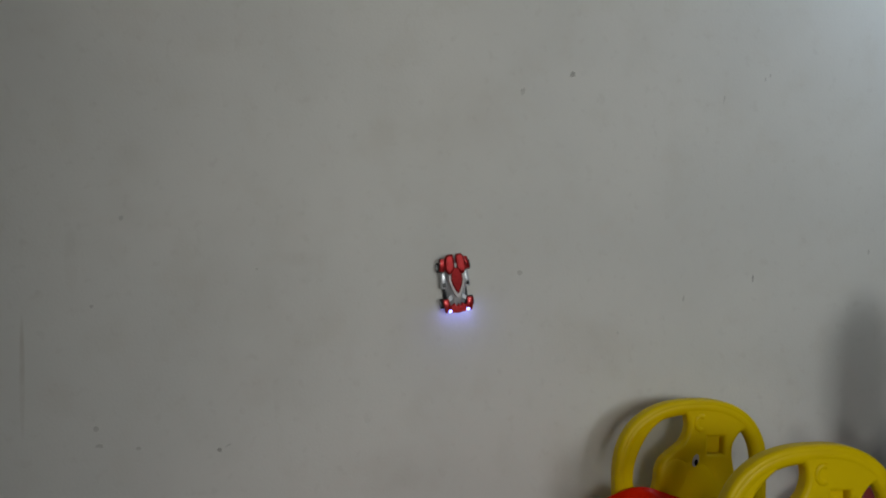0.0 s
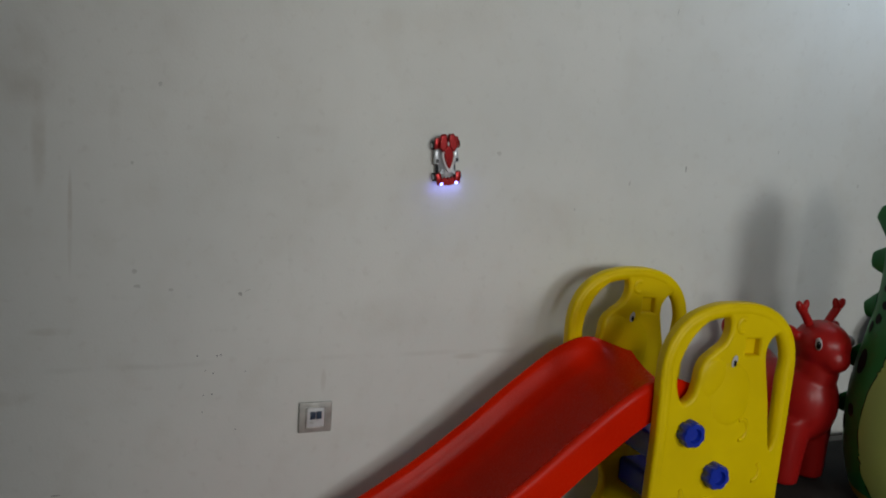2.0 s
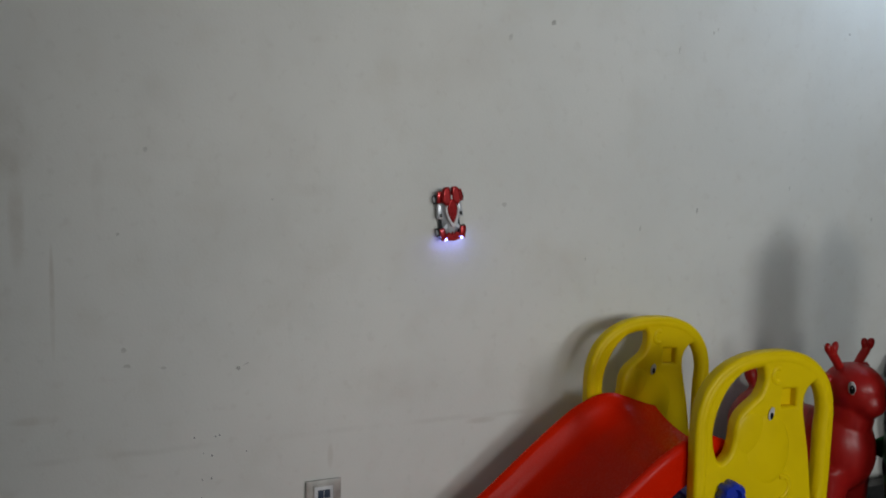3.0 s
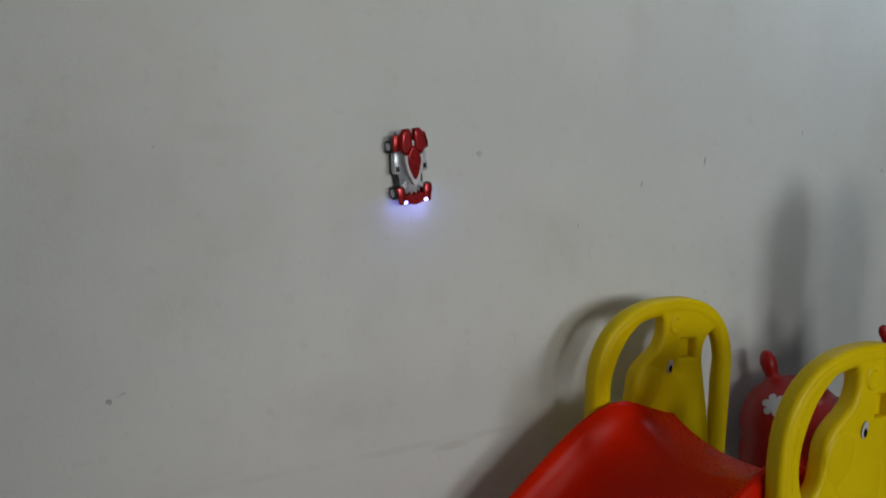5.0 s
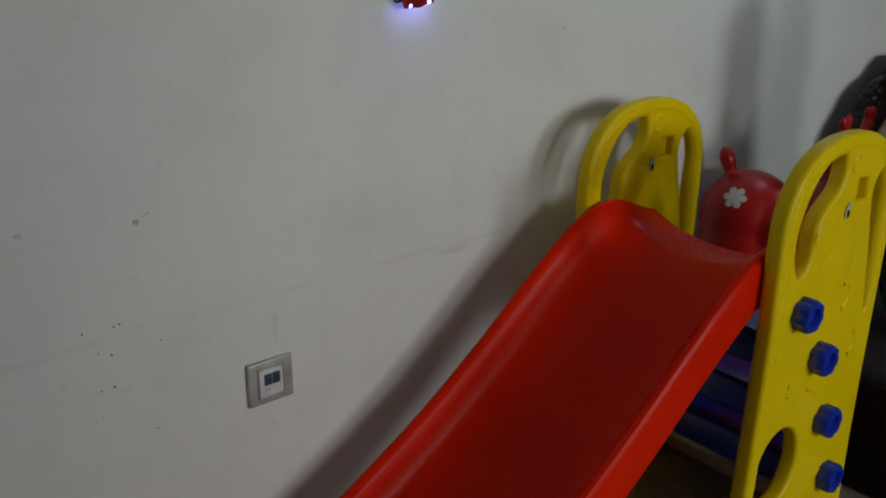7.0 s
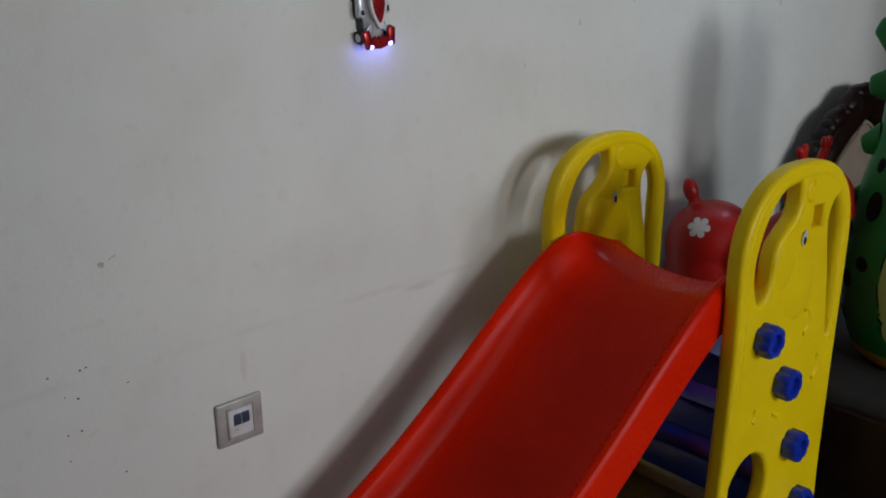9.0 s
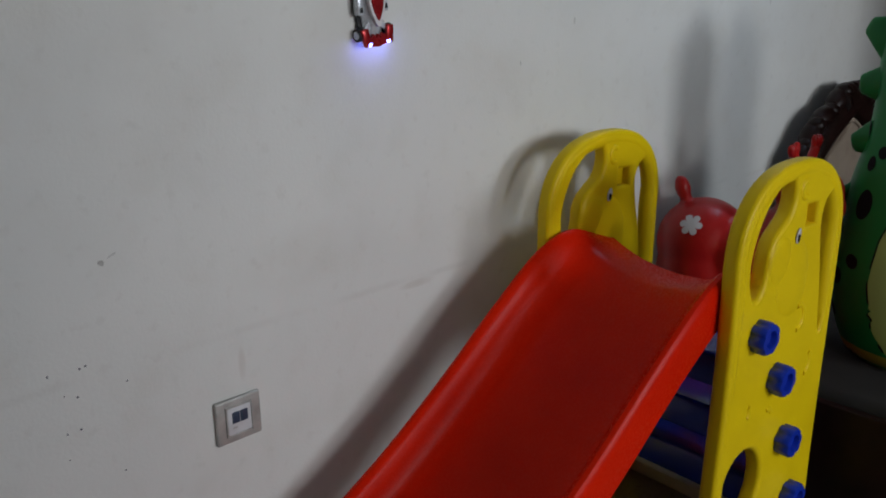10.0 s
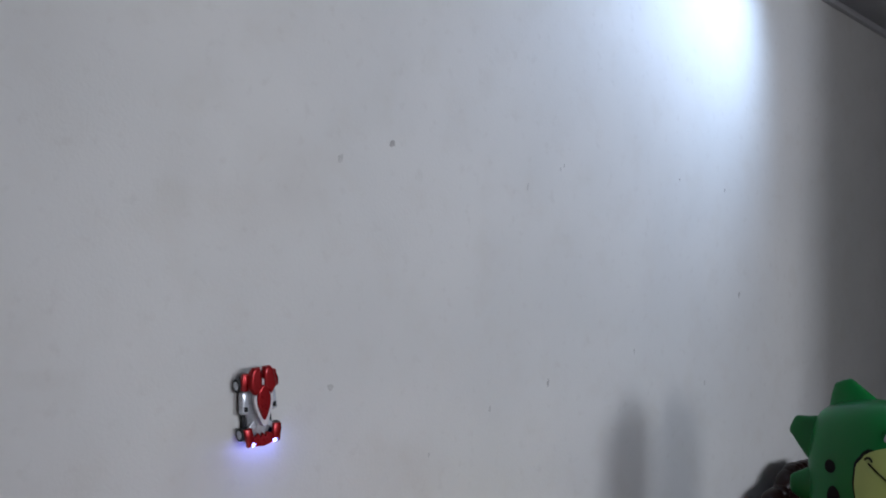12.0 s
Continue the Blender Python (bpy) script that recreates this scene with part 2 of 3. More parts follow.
def plate(loops, half, bevel, res=3):
    """A slab from closed outlines in the xz plane, the first the rim and the rest its holes, with rounded edges."""
    cu = bpy.data.curves.new("slab", "CURVE")
    cu.dimensions, cu.fill_mode = "2D", "BOTH"
    cu.extrude, cu.bevel_depth, cu.bevel_resolution, cu.offset = half - bevel, bevel, res, -bevel
    for pts in loops:
        s = cu.splines.new("POLY")
        s.points.add(len(pts) - 1)
        for q, (x, z) in zip(s.points, pts):
            q.co = (x, z, 0, 1)
        s.use_cyclic_u = True
    ob = new("slab", cu)
    out = bpy.data.meshes.new_from_object(ob.evaluated_get(bpy.context.evaluated_depsgraph_get()))
    bpy.data.objects.remove(ob)
    out.transform(pose(0, 0, 0, 90, 0, 0))
    return out


def rounded(pts, n=6):
    """A closed smooth line through the given corners."""
    out, k = [], len(pts)
    for i in range(k):
        p0, p1, p2, p3 = (Vector(pts[(i + j) % k]) for j in (-1, 0, 1, 2))
        for s in range(n):
            t = s / n
            q = 0.5 * ((2 * p1) + (p2 - p0) * t + (2 * p0 - 5 * p1 + 4 * p2 - p3) * t * t + (3 * p1 - p0 - 3 * p2 + p3) * t ** 3)
            out.append((q.x, q.y))
    return out


def along(pts, n=6):
    """A smooth open line through points in space."""
    pts = [Vector(p) for p in pts]
    out = []
    for i in range(len(pts) - 1):
        p0, p1, p2, p3 = pts[max(i - 1, 0)], pts[i], pts[i + 1], pts[min(i + 2, len(pts) - 1)]
        for s in range(n):
            t = s / n
            out.append(0.5 * ((2 * p1) + (p2 - p0) * t + (2 * p0 - 5 * p1 + 4 * p2 - p3) * t * t + (3 * p1 - p0 - 3 * p2 + p3) * t ** 3))
    return out + [pts[-1]]


def tube(bm, pts, radius, n=8):
    """A round cord along points, tapered when radius is a function of 0..1."""
    rings = []
    for i, p in enumerate(pts):
        d = (pts[min(i + 1, len(pts) - 1)] - pts[max(i - 1, 0)]).normalized()
        a = d.orthogonal().normalized() if i == 0 else (rings[-1][1] - d * rings[-1][1].dot(d)).normalized()
        b = d.cross(a)
        r = radius(i / (len(pts) - 1)) if callable(radius) else radius
        ring = [bm.verts.new(p + (a * math.cos(2 * math.pi * j / n) + b * math.sin(2 * math.pi * j / n)) * r) for j in range(n)]
        rings.append((ring, a))
    for (r0, _), (r1, _) in zip(rings, rings[1:]):
        for j in range(n):
            bm.faces.new((r0[j], r0[(j + 1) % n], r1[(j + 1) % n], r1[j]))
    bm.faces.new(rings[0][0])
    bm.faces.new(rings[-1][0])
    return bm


def lathe(bm, profile, n=40):
    """A turned solid from (radius, height) pairs, closed at both ends."""
    rings = [[bm.verts.new((r * math.cos(2 * math.pi * j / n), r * math.sin(2 * math.pi * j / n), z)) for j in range(n)] for r, z in profile]
    for r0, r1 in zip(rings, rings[1:]):
        for j in range(n):
            bm.faces.new((r0[j], r0[(j + 1) % n], r1[(j + 1) % n], r1[j]))
    bm.faces.new(rings[0])
    bm.faces.new(rings[-1])
    return bm


# ---- room ----
def setting(name, bm, mat, label, smooth=False):
    return tagged(part(name, bm, mat, None, "", smooth), label, "", "", "structure")


wall_north = setting("wall_north", boxed((LEFT - 0.15, 0, FLOOR), (RIGHT + 0.15, 0.15, CEIL)), M_WALL, "off-white painted plaster wall with scuffs and faint stains")
setting("wall_west", boxed((LEFT - 0.15, BACK, FLOOR), (LEFT, 0, CEIL)), M_ROOM, "unseen side wall of the room, darkened to cut bounced light")
# added out of view: blocks window light so the north wall dims rightwards
setting("shade_wall_east", boxed((2.29, BACK, FLOOR), (2.39, -1.60, CEIL)), M_ROOM, "unseen wall added to block window light on the right")
# added behind the camera: cuts one window's light off the north wall's left end
setting("shade_wall_west", boxed((LEFT, -3.0, FLOOR), (-0.42, -2.9, CEIL)), M_ROOM, "unseen wall added to block window light on the left")
setting("wall_east", boxed((RIGHT, BACK, FLOOR), (RIGHT + 0.15, 0, CEIL)), M_ROOM, "unseen far side wall, darkened to cut bounced light")


def wall_with_windows():
    """The wall behind the camera, with an opening for each casement."""
    bm = bmesh.new()
    w, h = 0.44, 0.50
    xs = [LEFT - 0.15]
    for wx, wz in WINDOWS:
        xs += [wx - w, wx + w]
    xs.append(RIGHT + 0.15)
    z0, z1 = WINDOWS[0][1] - h, WINDOWS[0][1] + h
    for i in range(len(xs) - 1):
        if i % 2 == 0:
            box(bm, (xs[i], BACK - 0.18, FLOOR), (xs[i + 1], BACK, CEIL))
        else:
            box(bm, (xs[i], BACK - 0.18, FLOOR), (xs[i + 1], BACK, z0))
            box(bm, (xs[i], BACK - 0.18, z1), (xs[i + 1], BACK, CEIL))
    return bm


setting("wall_south", wall_with_windows(), M_ROOM, "unseen wall with two window openings, darkened to cut bounced light")
for i, (wx, wz) in enumerate(WINDOWS):
    win = thing("window_%d" % (i + 1), pose(wx, BACK - 0.09, wz), "white framed casement window letting in daylight", "", "", "structure")
    bm = bmesh.new()
    for a, b in (((-0.44, -0.03, -0.50), (-0.39, 0.03, 0.50)), ((0.39, -0.03, -0.50), (0.44, 0.03, 0.50)),
                 ((-0.39, -0.03, -0.50), (0.39, 0.03, -0.45)), ((-0.39, -0.03, 0.45), (0.39, 0.03, 0.50))):
        box(bm, a, b, 0.004)
    part("window_frame", bm, M_WINFRAME, win)

setting("floor", boxed((LEFT - 0.15, BACK - 0.18, FLOOR - 0.12), (RIGHT + 0.15, 0.15, FLOOR - 0.004)), M_GROUT, "beige-brown glazed floor tiles with dark grout")
setting("ceiling", boxed((LEFT - 0.15, BACK - 0.18, CEIL), (RIGHT + 0.15, 0.15, CEIL + 0.12)), M_CEIL, "grey-white painted flat ceiling")
bm = bmesh.new()
tube(bm, [Vector((LEFT, -0.004, CEIL - 0.012)), Vector((RIGHT, -0.004, CEIL - 0.012))], 0.016, 8)
setting("trim", bm, M_CEIL, "thin painted cove strip under the ceiling", True)


# ---- wall fittings ----
def data_outlet():
    o = thing("data_outlet", pose(0.0085, 0, 0.3490), "square silver wall plate with a twin data socket", "wall socket")
    bm = bmesh.new()
    box(bm, (-0.0465, -0.009, -0.043), (0.0465, 0.0, 0.043), 0.004, None, 3)
    part("plate", bm, M_PLATE, o)
    bm = bmesh.new()
    for a, b in (((-0.0275, -0.0125, -0.030), (-0.0245, -0.0085, 0.030)), ((0.0245, -0.0125, -0.030), (0.0275, -0.0085, 0.030)),
                 ((-0.0245, -0.0125, 0.027), (0.0245, -0.0085, 0.030)), ((-0.0245, -0.0125, -0.030), (0.0245, -0.0085, -0.027))):
        box(bm, a, b, 0.0008)
    part("bezel", bm, M_PLATE, o, "raised silver inner bezel")
    s = part("socket_face", boxed((-0.0240, -0.0115, -0.0265), (0.0240, -0.0085, 0.0265), 0.001), M_SOCKET, o, "white socket face")
    for x in (-0.0078, 0.0088):
        part("jack", boxed((x - 0.0078, -0.0135, -0.004), (x + 0.0072, -0.0110, 0.018), 0.0008), M_JACK, s, "dark blue shuttered jack")
    part("label_bar", boxed((-0.015, -0.0121, -0.0145), (-0.006, -0.0113, -0.0115)), M_MARK, s, "tiny grey printed mark")
    return o


data_outlet()


def wall_mark(x, z, w, h, mat, label, seed, lean=0.0):
    """A scuff: a thin uneven chip of dirt lying on the paint."""
    rng = random.Random(seed)
    bm = bmesh.new()
    n = 11
    top = [bm.verts.new((0.5 * w * rng.uniform(0.6, 1.1) * math.cos(2 * math.pi * j / n), -0.0006, 0.5 * h * rng.uniform(0.6, 1.1) * math.sin(2 * math.pi * j / n))) for j in range(n)]
    low = [bm.verts.new((v.co.x * 1.05, 0.0, v.co.z * 1.05)) for v in top]
    bm.faces.new(top)
    bm.faces.new(low)
    for j in range(n):
        bm.faces.new((top[j], top[(j + 1) % n], low[(j + 1) % n], low[j]))
    bmesh.ops.transform(bm, matrix=pose(0, 0, 0, 0, lean, 0), verts=bm.verts)
    ob = part("wall_mark", bm, mat, None, "", False)
    ob.location = (x, 0, z)
    return tagged(ob, label, "wall mark", "marks on the wall")


for k, (x, z, w, h, lean) in enumerate(((0.507, 1.085, 0.015, 0.013, 0), (1.159, 1.064, 0.006, 0.020, 0), (0.642, 1.572, 0.014, 0.018, 30), (0.512, 1.525, 0.012, 0.020, 25),
                                        (1.067, 1.530, 0.005, 0.020, 10), (1.189, 1.587, 0.005, 0.010, 0), (1.203, 1.597, 0.005, 0.010, 0), (1.738, 1.624, 0.008, 0.008, 0),
                                        (-0.203, 0.694, 0.013, 0.012, 0), (-0.185, 0.703, 0.020, 0.004, -25), (0.955, 1.014, 0.006, 0.018, 5), (-0.47, 1.02, 0.010, 0.008, 0),
                                        (1.522, 1.132, 0.006, 0.014, 0), (1.894, 1.032, 0.008, 0.016, 0), (-0.638, 0.194, 0.030, 0.004, 0), (0.77, 0.93, 0.004, 0.010, 0),
                                        (2.10, 1.30, 0.010, 0.020, 10), (-0.409, 1.211, 0.010, 0.012, 0), (-0.121, 1.098, 0.006, 0.006, 5), (2.0, 1.62, 0.007, 0.014, 0), (-0.462, 0.755, 0.013, 0.014, 0), (-0.455, 0.718, 0.020, 0.010, 0), (-0.374, 0.708, 0.012, 0.010, 0))):
    if k in (0, 3, 4, 5, 6, 9, 10, 11, 12, 13, 15, 17, 18, 20, 21, 22):
        wall_mark(x, z, w, h, M_FAINT, "faint pale scuff on the painted wall", k, lean)
    else:
        wall_mark(x, z, w, h, M_MARK, "small grey scuff on the painted wall", k, lean)
for k, (x, z, r) in enumerate(((-0.307, 0.534, 0.0045), (-0.257, 0.532, 0.005), (-0.248, 0.534, 0.005), (-0.286, 0.494, 0.003), (-0.266, 0.486, 0.005), (-0.184, 0.487, 0.004),
                               (-0.289, 0.429, 0.004), (-0.267, 0.430, 0.005), (-0.291, 0.384, 0.003), (-0.205, 0.330, 0.004))):
    wall_mark(x, z, 0.85 * r, 0.85 * r, M_INK, "tiny dark ink dot on the painted wall", 50 + k)


def ceiling_lamp():
    o = thing("ceiling_lamp", pose(2.10, -0.46, CEIL), "white enamel ceiling lamp with a cool white diffuser", "lamp")
    part("canopy", boxed((-0.16, -0.06, -0.035), (0.16, 0.06, 0.0), 0.008), M_LAMPWHITE, o)
    part("diffuser", boxed((-0.15, -0.05, -0.055), (0.15, 0.05, -0.035), 0.006), M_DIFF, o, "cool white glowing diffuser")
    return o


ceiling_lamp()


# ---- slide ----
def panel_loops():
    rim = []
    cx, cz, rx, rz, e = 0.882, 0.60, 0.195, 0.179, 2 / 2.4
    for i in range(33):
        a = math.pi * i / 32
        c, s = math.cos(a), math.sin(a)
        rim.append((cx + 0.006 * c + rx * math.copysign(abs(c) ** e, c), cz + rz * s ** e))
    rim += [(0.684, 0.45), (0.680, 0.30), (0.672, 0.15), (0.664, 0.0), (0.660, -0.08), (0.668, FLOOR + 0.004),
            (0.760, FLOOR), (0.80, FLOOR + 0.03), (0.93, FLOOR + 0.03), (0.97, FLOOR), (1.074, FLOOR + 0.004), (1.079, -0.08), (1.074, 0.10), (1.076, 0.30), (1.081, 0.48)]
    handle = rounded([(0.748, 0.534), (0.729, 0.583), (0.735, 0.641), (0.768, 0.703), (0.821, 0.743), (0.858, 0.746), (0.867, 0.712), (0.855, 0.680), (0.826, 0.658), (0.802, 0.638),
                      (0.790, 0.612), (0.786, 0.580), (0.775, 0.546)])
    slot = rounded([(0.992, 0.672), (1.016, 0.696), (1.044, 0.684), (1.056, 0.638), (1.055, 0.530), (1.043, 0.430), (1.033, 0.396), (1.025, 0.430), (1.011, 0.520), (0.995, 0.595), (0.987, 0.640)])
    square = [(0.920, 0.687), (0.962, 0.685), (0.962, 0.644), (0.920, 0.646)]
    arch = [(0.772 + 0.074 * math.cos(2 * math.pi * i / 28), 0.128 - 0.086 * math.sin(2 * math.pi * i / 28)) for i in range(28)]
    return [rim, handle, slot, square, arch]


def panel_rim():
    """The round bead along the arch of a side panel, dying away down its legs."""
    cx, cz, rx, rz, e = 0.882, 0.60, 0.195 - 0.0195, 0.179 - 0.0195, 2 / 2.4
    arch = [Vector((cx + rx * math.copysign(abs(math.cos(a)) ** e, math.cos(a)) + 0.006 * math.cos(a), 0, cz + rz * math.sin(a) ** e)) for a in [math.pi * i / 40 for i in range(1, 40)]]
    right = [Vector((1.059, 0, z)) for z in (0.05, 0.15, 0.25, 0.35, 0.44, 0.52, 0.58)]
    left = [Vector((x, 0, z)) for x, z in ((0.704, 0.58), (0.704, 0.52), (0.703, 0.44), (0.702, 0.35), (0.700, 0.25), (0.697, 0.15), (0.694, 0.05))]
    pts = right + arch + left
    low = [0.0160 + 0.0036 * min(1, max(0, (p.z - 0.05) / 0.40)) for p in pts]
    return tube(bmesh.new(), pts, lambda k: low[round(k * (len(pts) - 1))], 16)


def knob(y, x, z, parent):
    """A seven-lobed hand nut with a hollow hub."""
    bm = bmesh.new()
    n, rings = 56, []
    for r, d in ((0.0295, 0.0), (0.0330, -0.004), (0.0330, -0.027), (0.0295, -0.033), (0.018, -0.033), (0.015, -0.023), (0.004, -0.023)):
        lobe = 0.11 if r > 0.02 else 0.0
        rings.append([bm.verts.new((r * (1 - lobe * (0.5 + 0.5 * math.cos(7 * 2 * math.pi * j / n)) ** 3) * math.cos(2 * math.pi * j / n), d,
                                    r * (1 - lobe * (0.5 + 0.5 * math.cos(7 * 2 * math.pi * j / n)) ** 3) * math.sin(2 * math.pi * j / n))) for j in range(n)])
    for r0, r1 in zip(rings, rings[1:]):
        for j in range(n):
            bm.faces.new((r0[j], r0[(j + 1) % n], r1[(j + 1) % n], r1[j]))
    bm.faces.new(rings[0])
    bm.faces.new(rings[-1])
    k = part("knob", bm, M_BLUE, parent, "blue lobed plastic hand nut")
    k.location = (x, y, z)
    k.rotation_euler = (0, random.uniform(0, 0.9), 0)
    return k


def eye_on(parent, x, y, z, out):
    """The printed animal eye of a side panel."""
    e = part("eye", plate([[(0.008 * math.cos(a) + 0.003 * math.sin(a), 0.015 * math.sin(a)) for a in [2 * math.pi * i / 20 for i in range(20)]]], 0.0008, 0.0002, 1), M_WHITE, parent, "white printed eye")
    e.location = (x, y, z)
    q = part("pupil", plate([[(0.0045 * math.cos(a), 0.008 * math.sin(a)) for a in [2 * math.pi * i / 16 for i in range(16)]]], 0.0008, 0.0002, 1), M_BLACK, e, "black pupil")
    q.location = (0.001, out * 0.0009, -0.005)


def slide():
    o = thing("toddler_slide", pose(0.9, -0.163, 0, 0, 0, -1.74) @ pose(-0.890, 0.155, 0), "red plastic toddler slide with yellow side panels and blue knobs", "slide")
    thick = 0.018
    for y, out in ((-0.584, -1), (-0.137, -1)):
        p = part("side_panel", plate(panel_loops(), thick, 0.010, 4), M_YELLOW, o, "yellow animal-shaped side panel with handle openings")
        p.location = (0, y, 0.007)
        part("recess", boxed((0.908, 0.004, 0.632), (0.974, 0.014, 0.700)), M_YELLOW, p, "square recess in the panel")
        part("rim", panel_rim(), M_YELLOW, p, "thick rounded yellow rim")
        # low moulded reliefs: neck and muzzle swell, small curls
        bm = bmesh.new()
        ball(bm, (0.885, -thick + 0.002, 0.55), (0.064, 0.007, 0.085), (0, -8, 0), 32, 10)
        ball(bm, (0.834, -thick + 0.002, 0.592), (0.044, 0.0065, 0.050), (0, 0, 0), 24, 10)
        part("relief", bm, M_YELLOW, p)
        for cx, cz, r, a0, a1 in ((0.900, 0.722, 0.014, 60, 300), (0.930, 0.455, 0.022, -100, 110), (0.985, 0.340, 0.021, -95, 60), (0.760, 0.300, 0.012, -60, 60), (0.845, 0.262, 0.016, 20, 110)):
            bm = bmesh.new()
            pts = [Vector((cx + r * math.cos(radians(a0 + (a1 - a0) * i / 10)), 0.0038 - thick, cz + 1.2 * r * math.sin(radians(a0 + (a1 - a0) * i / 10)))) for i in range(11)]
            tube(bm, pts, 0.0075, 10)
            part("moulded_curl", bm, M_YELLOW, p)
        eye_on(p, 0.885, -thick - 0.0026, 0.634, -1)
    for x, z in ((0.771, 0.468), (0.859, 0.353), (0.920, 0.195), (0.973, 0.041)):
        knob(-0.599, x, z, o)
    chute(o)
    for x, z, w in ((0.895, 0.352, 0.13), (0.955, 0.195, 0.13), (1.000, 0.041, 0.13)):
        bm = boxed((x - w / 2, -0.556, z - 0.055), (x + w / 2, -0.154, z + 0.022), 0.012, None, 3)
        part("step", bm, M_BLUE, o, "blue plastic ladder step")
    part("crossbar", boxed((1.025, -0.556, FLOOR), (1.060, -0.154, FLOOR + 0.035), 0.008), M_BAR, o, "pale grey foot crossbar")
    return o


def chute(parent):
    line = along([(0.885, 0, 0.570), (0.840, 0, 0.582), (0.790, 0, 0.590), (0.745, 0, 0.593), (0.690, 0, 0.583), (0.615, 0, 0.546), (0.500, 0, 0.462), (0.380, 0, 0.366), (0.230, 0, 0.258), (0.060, 0, 0.156),
                  (-0.120, 0, 0.056), (-0.260, 0, 0.0), (-0.380, 0, -0.025)], 6)
    half = [(0.207, -0.096), (0.210, -0.056), (0.212, -0.022), (0.210, -0.009), (0.204, -0.001), (0.196, 0.001), (0.188, -0.003), (0.181, -0.014), (0.175, -0.032), (0.167, -0.052), (0.154, -0.070), (0.133, -0.082), (0.100, -0.088), (0.05, -0.091)]
    top = [(y, d) for y, d in half] + [(0.0, -0.092)] + [(-y, d) for y, d in reversed(half)]
    under = [(-0.201, -0.096), (-0.197, -0.076), (-0.185, -0.088), (-0.160, -0.104), (0.0, -0.108), (0.160, -0.104), (0.185, -0.088), (0.197, -0.076), (0.201, -0.096)]
    section = top + under
    bm = bmesh.new()
    rings = []
    n = len(line)
    for i, p in enumerate(line):
        d = (line[min(i + 1, n - 1)] - line[max(i - 1, 0)]).normalized()
        nrm = Vector((d.z, 0, -d.x))
        if nrm.z < 0:
            nrm = -nrm
        nrm = (nrm * 0.55 + Vector((0, 0, 1)) * 0.45).normalized()
        k = i / (n - 1)
        lip = min(1.0, max(0.0, (k - 0.12) / 0.30))
        lip = lip * lip * (3 - 2 * lip)
        rise = 0.62 + 0.38 * math.sin(min(1.0, k / 0.30) * math.pi / 2) ** 2
        bed = -0.092 * (1 - 0.28 * max(0.0, 1 - k / 0.3))
        yc = -0.360
        wide = 0.93 if k < 0.2 else 0.93 + 0.05 * min(1.0, (k - 0.2) / 0.2)
        ring = []
        for j, (y, q) in enumerate(section):
            if 4 < j < len(top) - 5:
                q = q * lip + (1 - lip) * 0.092 * (min(1.0, abs(y) / 0.196) ** 2.1 - 1)
            ring.append(bm.verts.new(p + Vector((0, yc + y * wide, 0)) + nrm * (bed + q + 0.092 if q < -0.092 else bed * (1 - (q + 0.092) / 0.092 * rise))))
        rings.append(ring)
    m = len(section)
    for r0, r1 in zip(rings, rings[1:]):
        for j in range(m):
            bm.faces.new((r0[j], r0[(j + 1) % m], r1[(j + 1) % m], r1[j]))
    bm.faces.new(rings[0])
    bm.faces.new(rings[-1])
    part("chute", bm, M_RED, parent, "red plastic chute with raised rounded side rails")


slide()


# ---- armchair ----
SEAT = 0.185


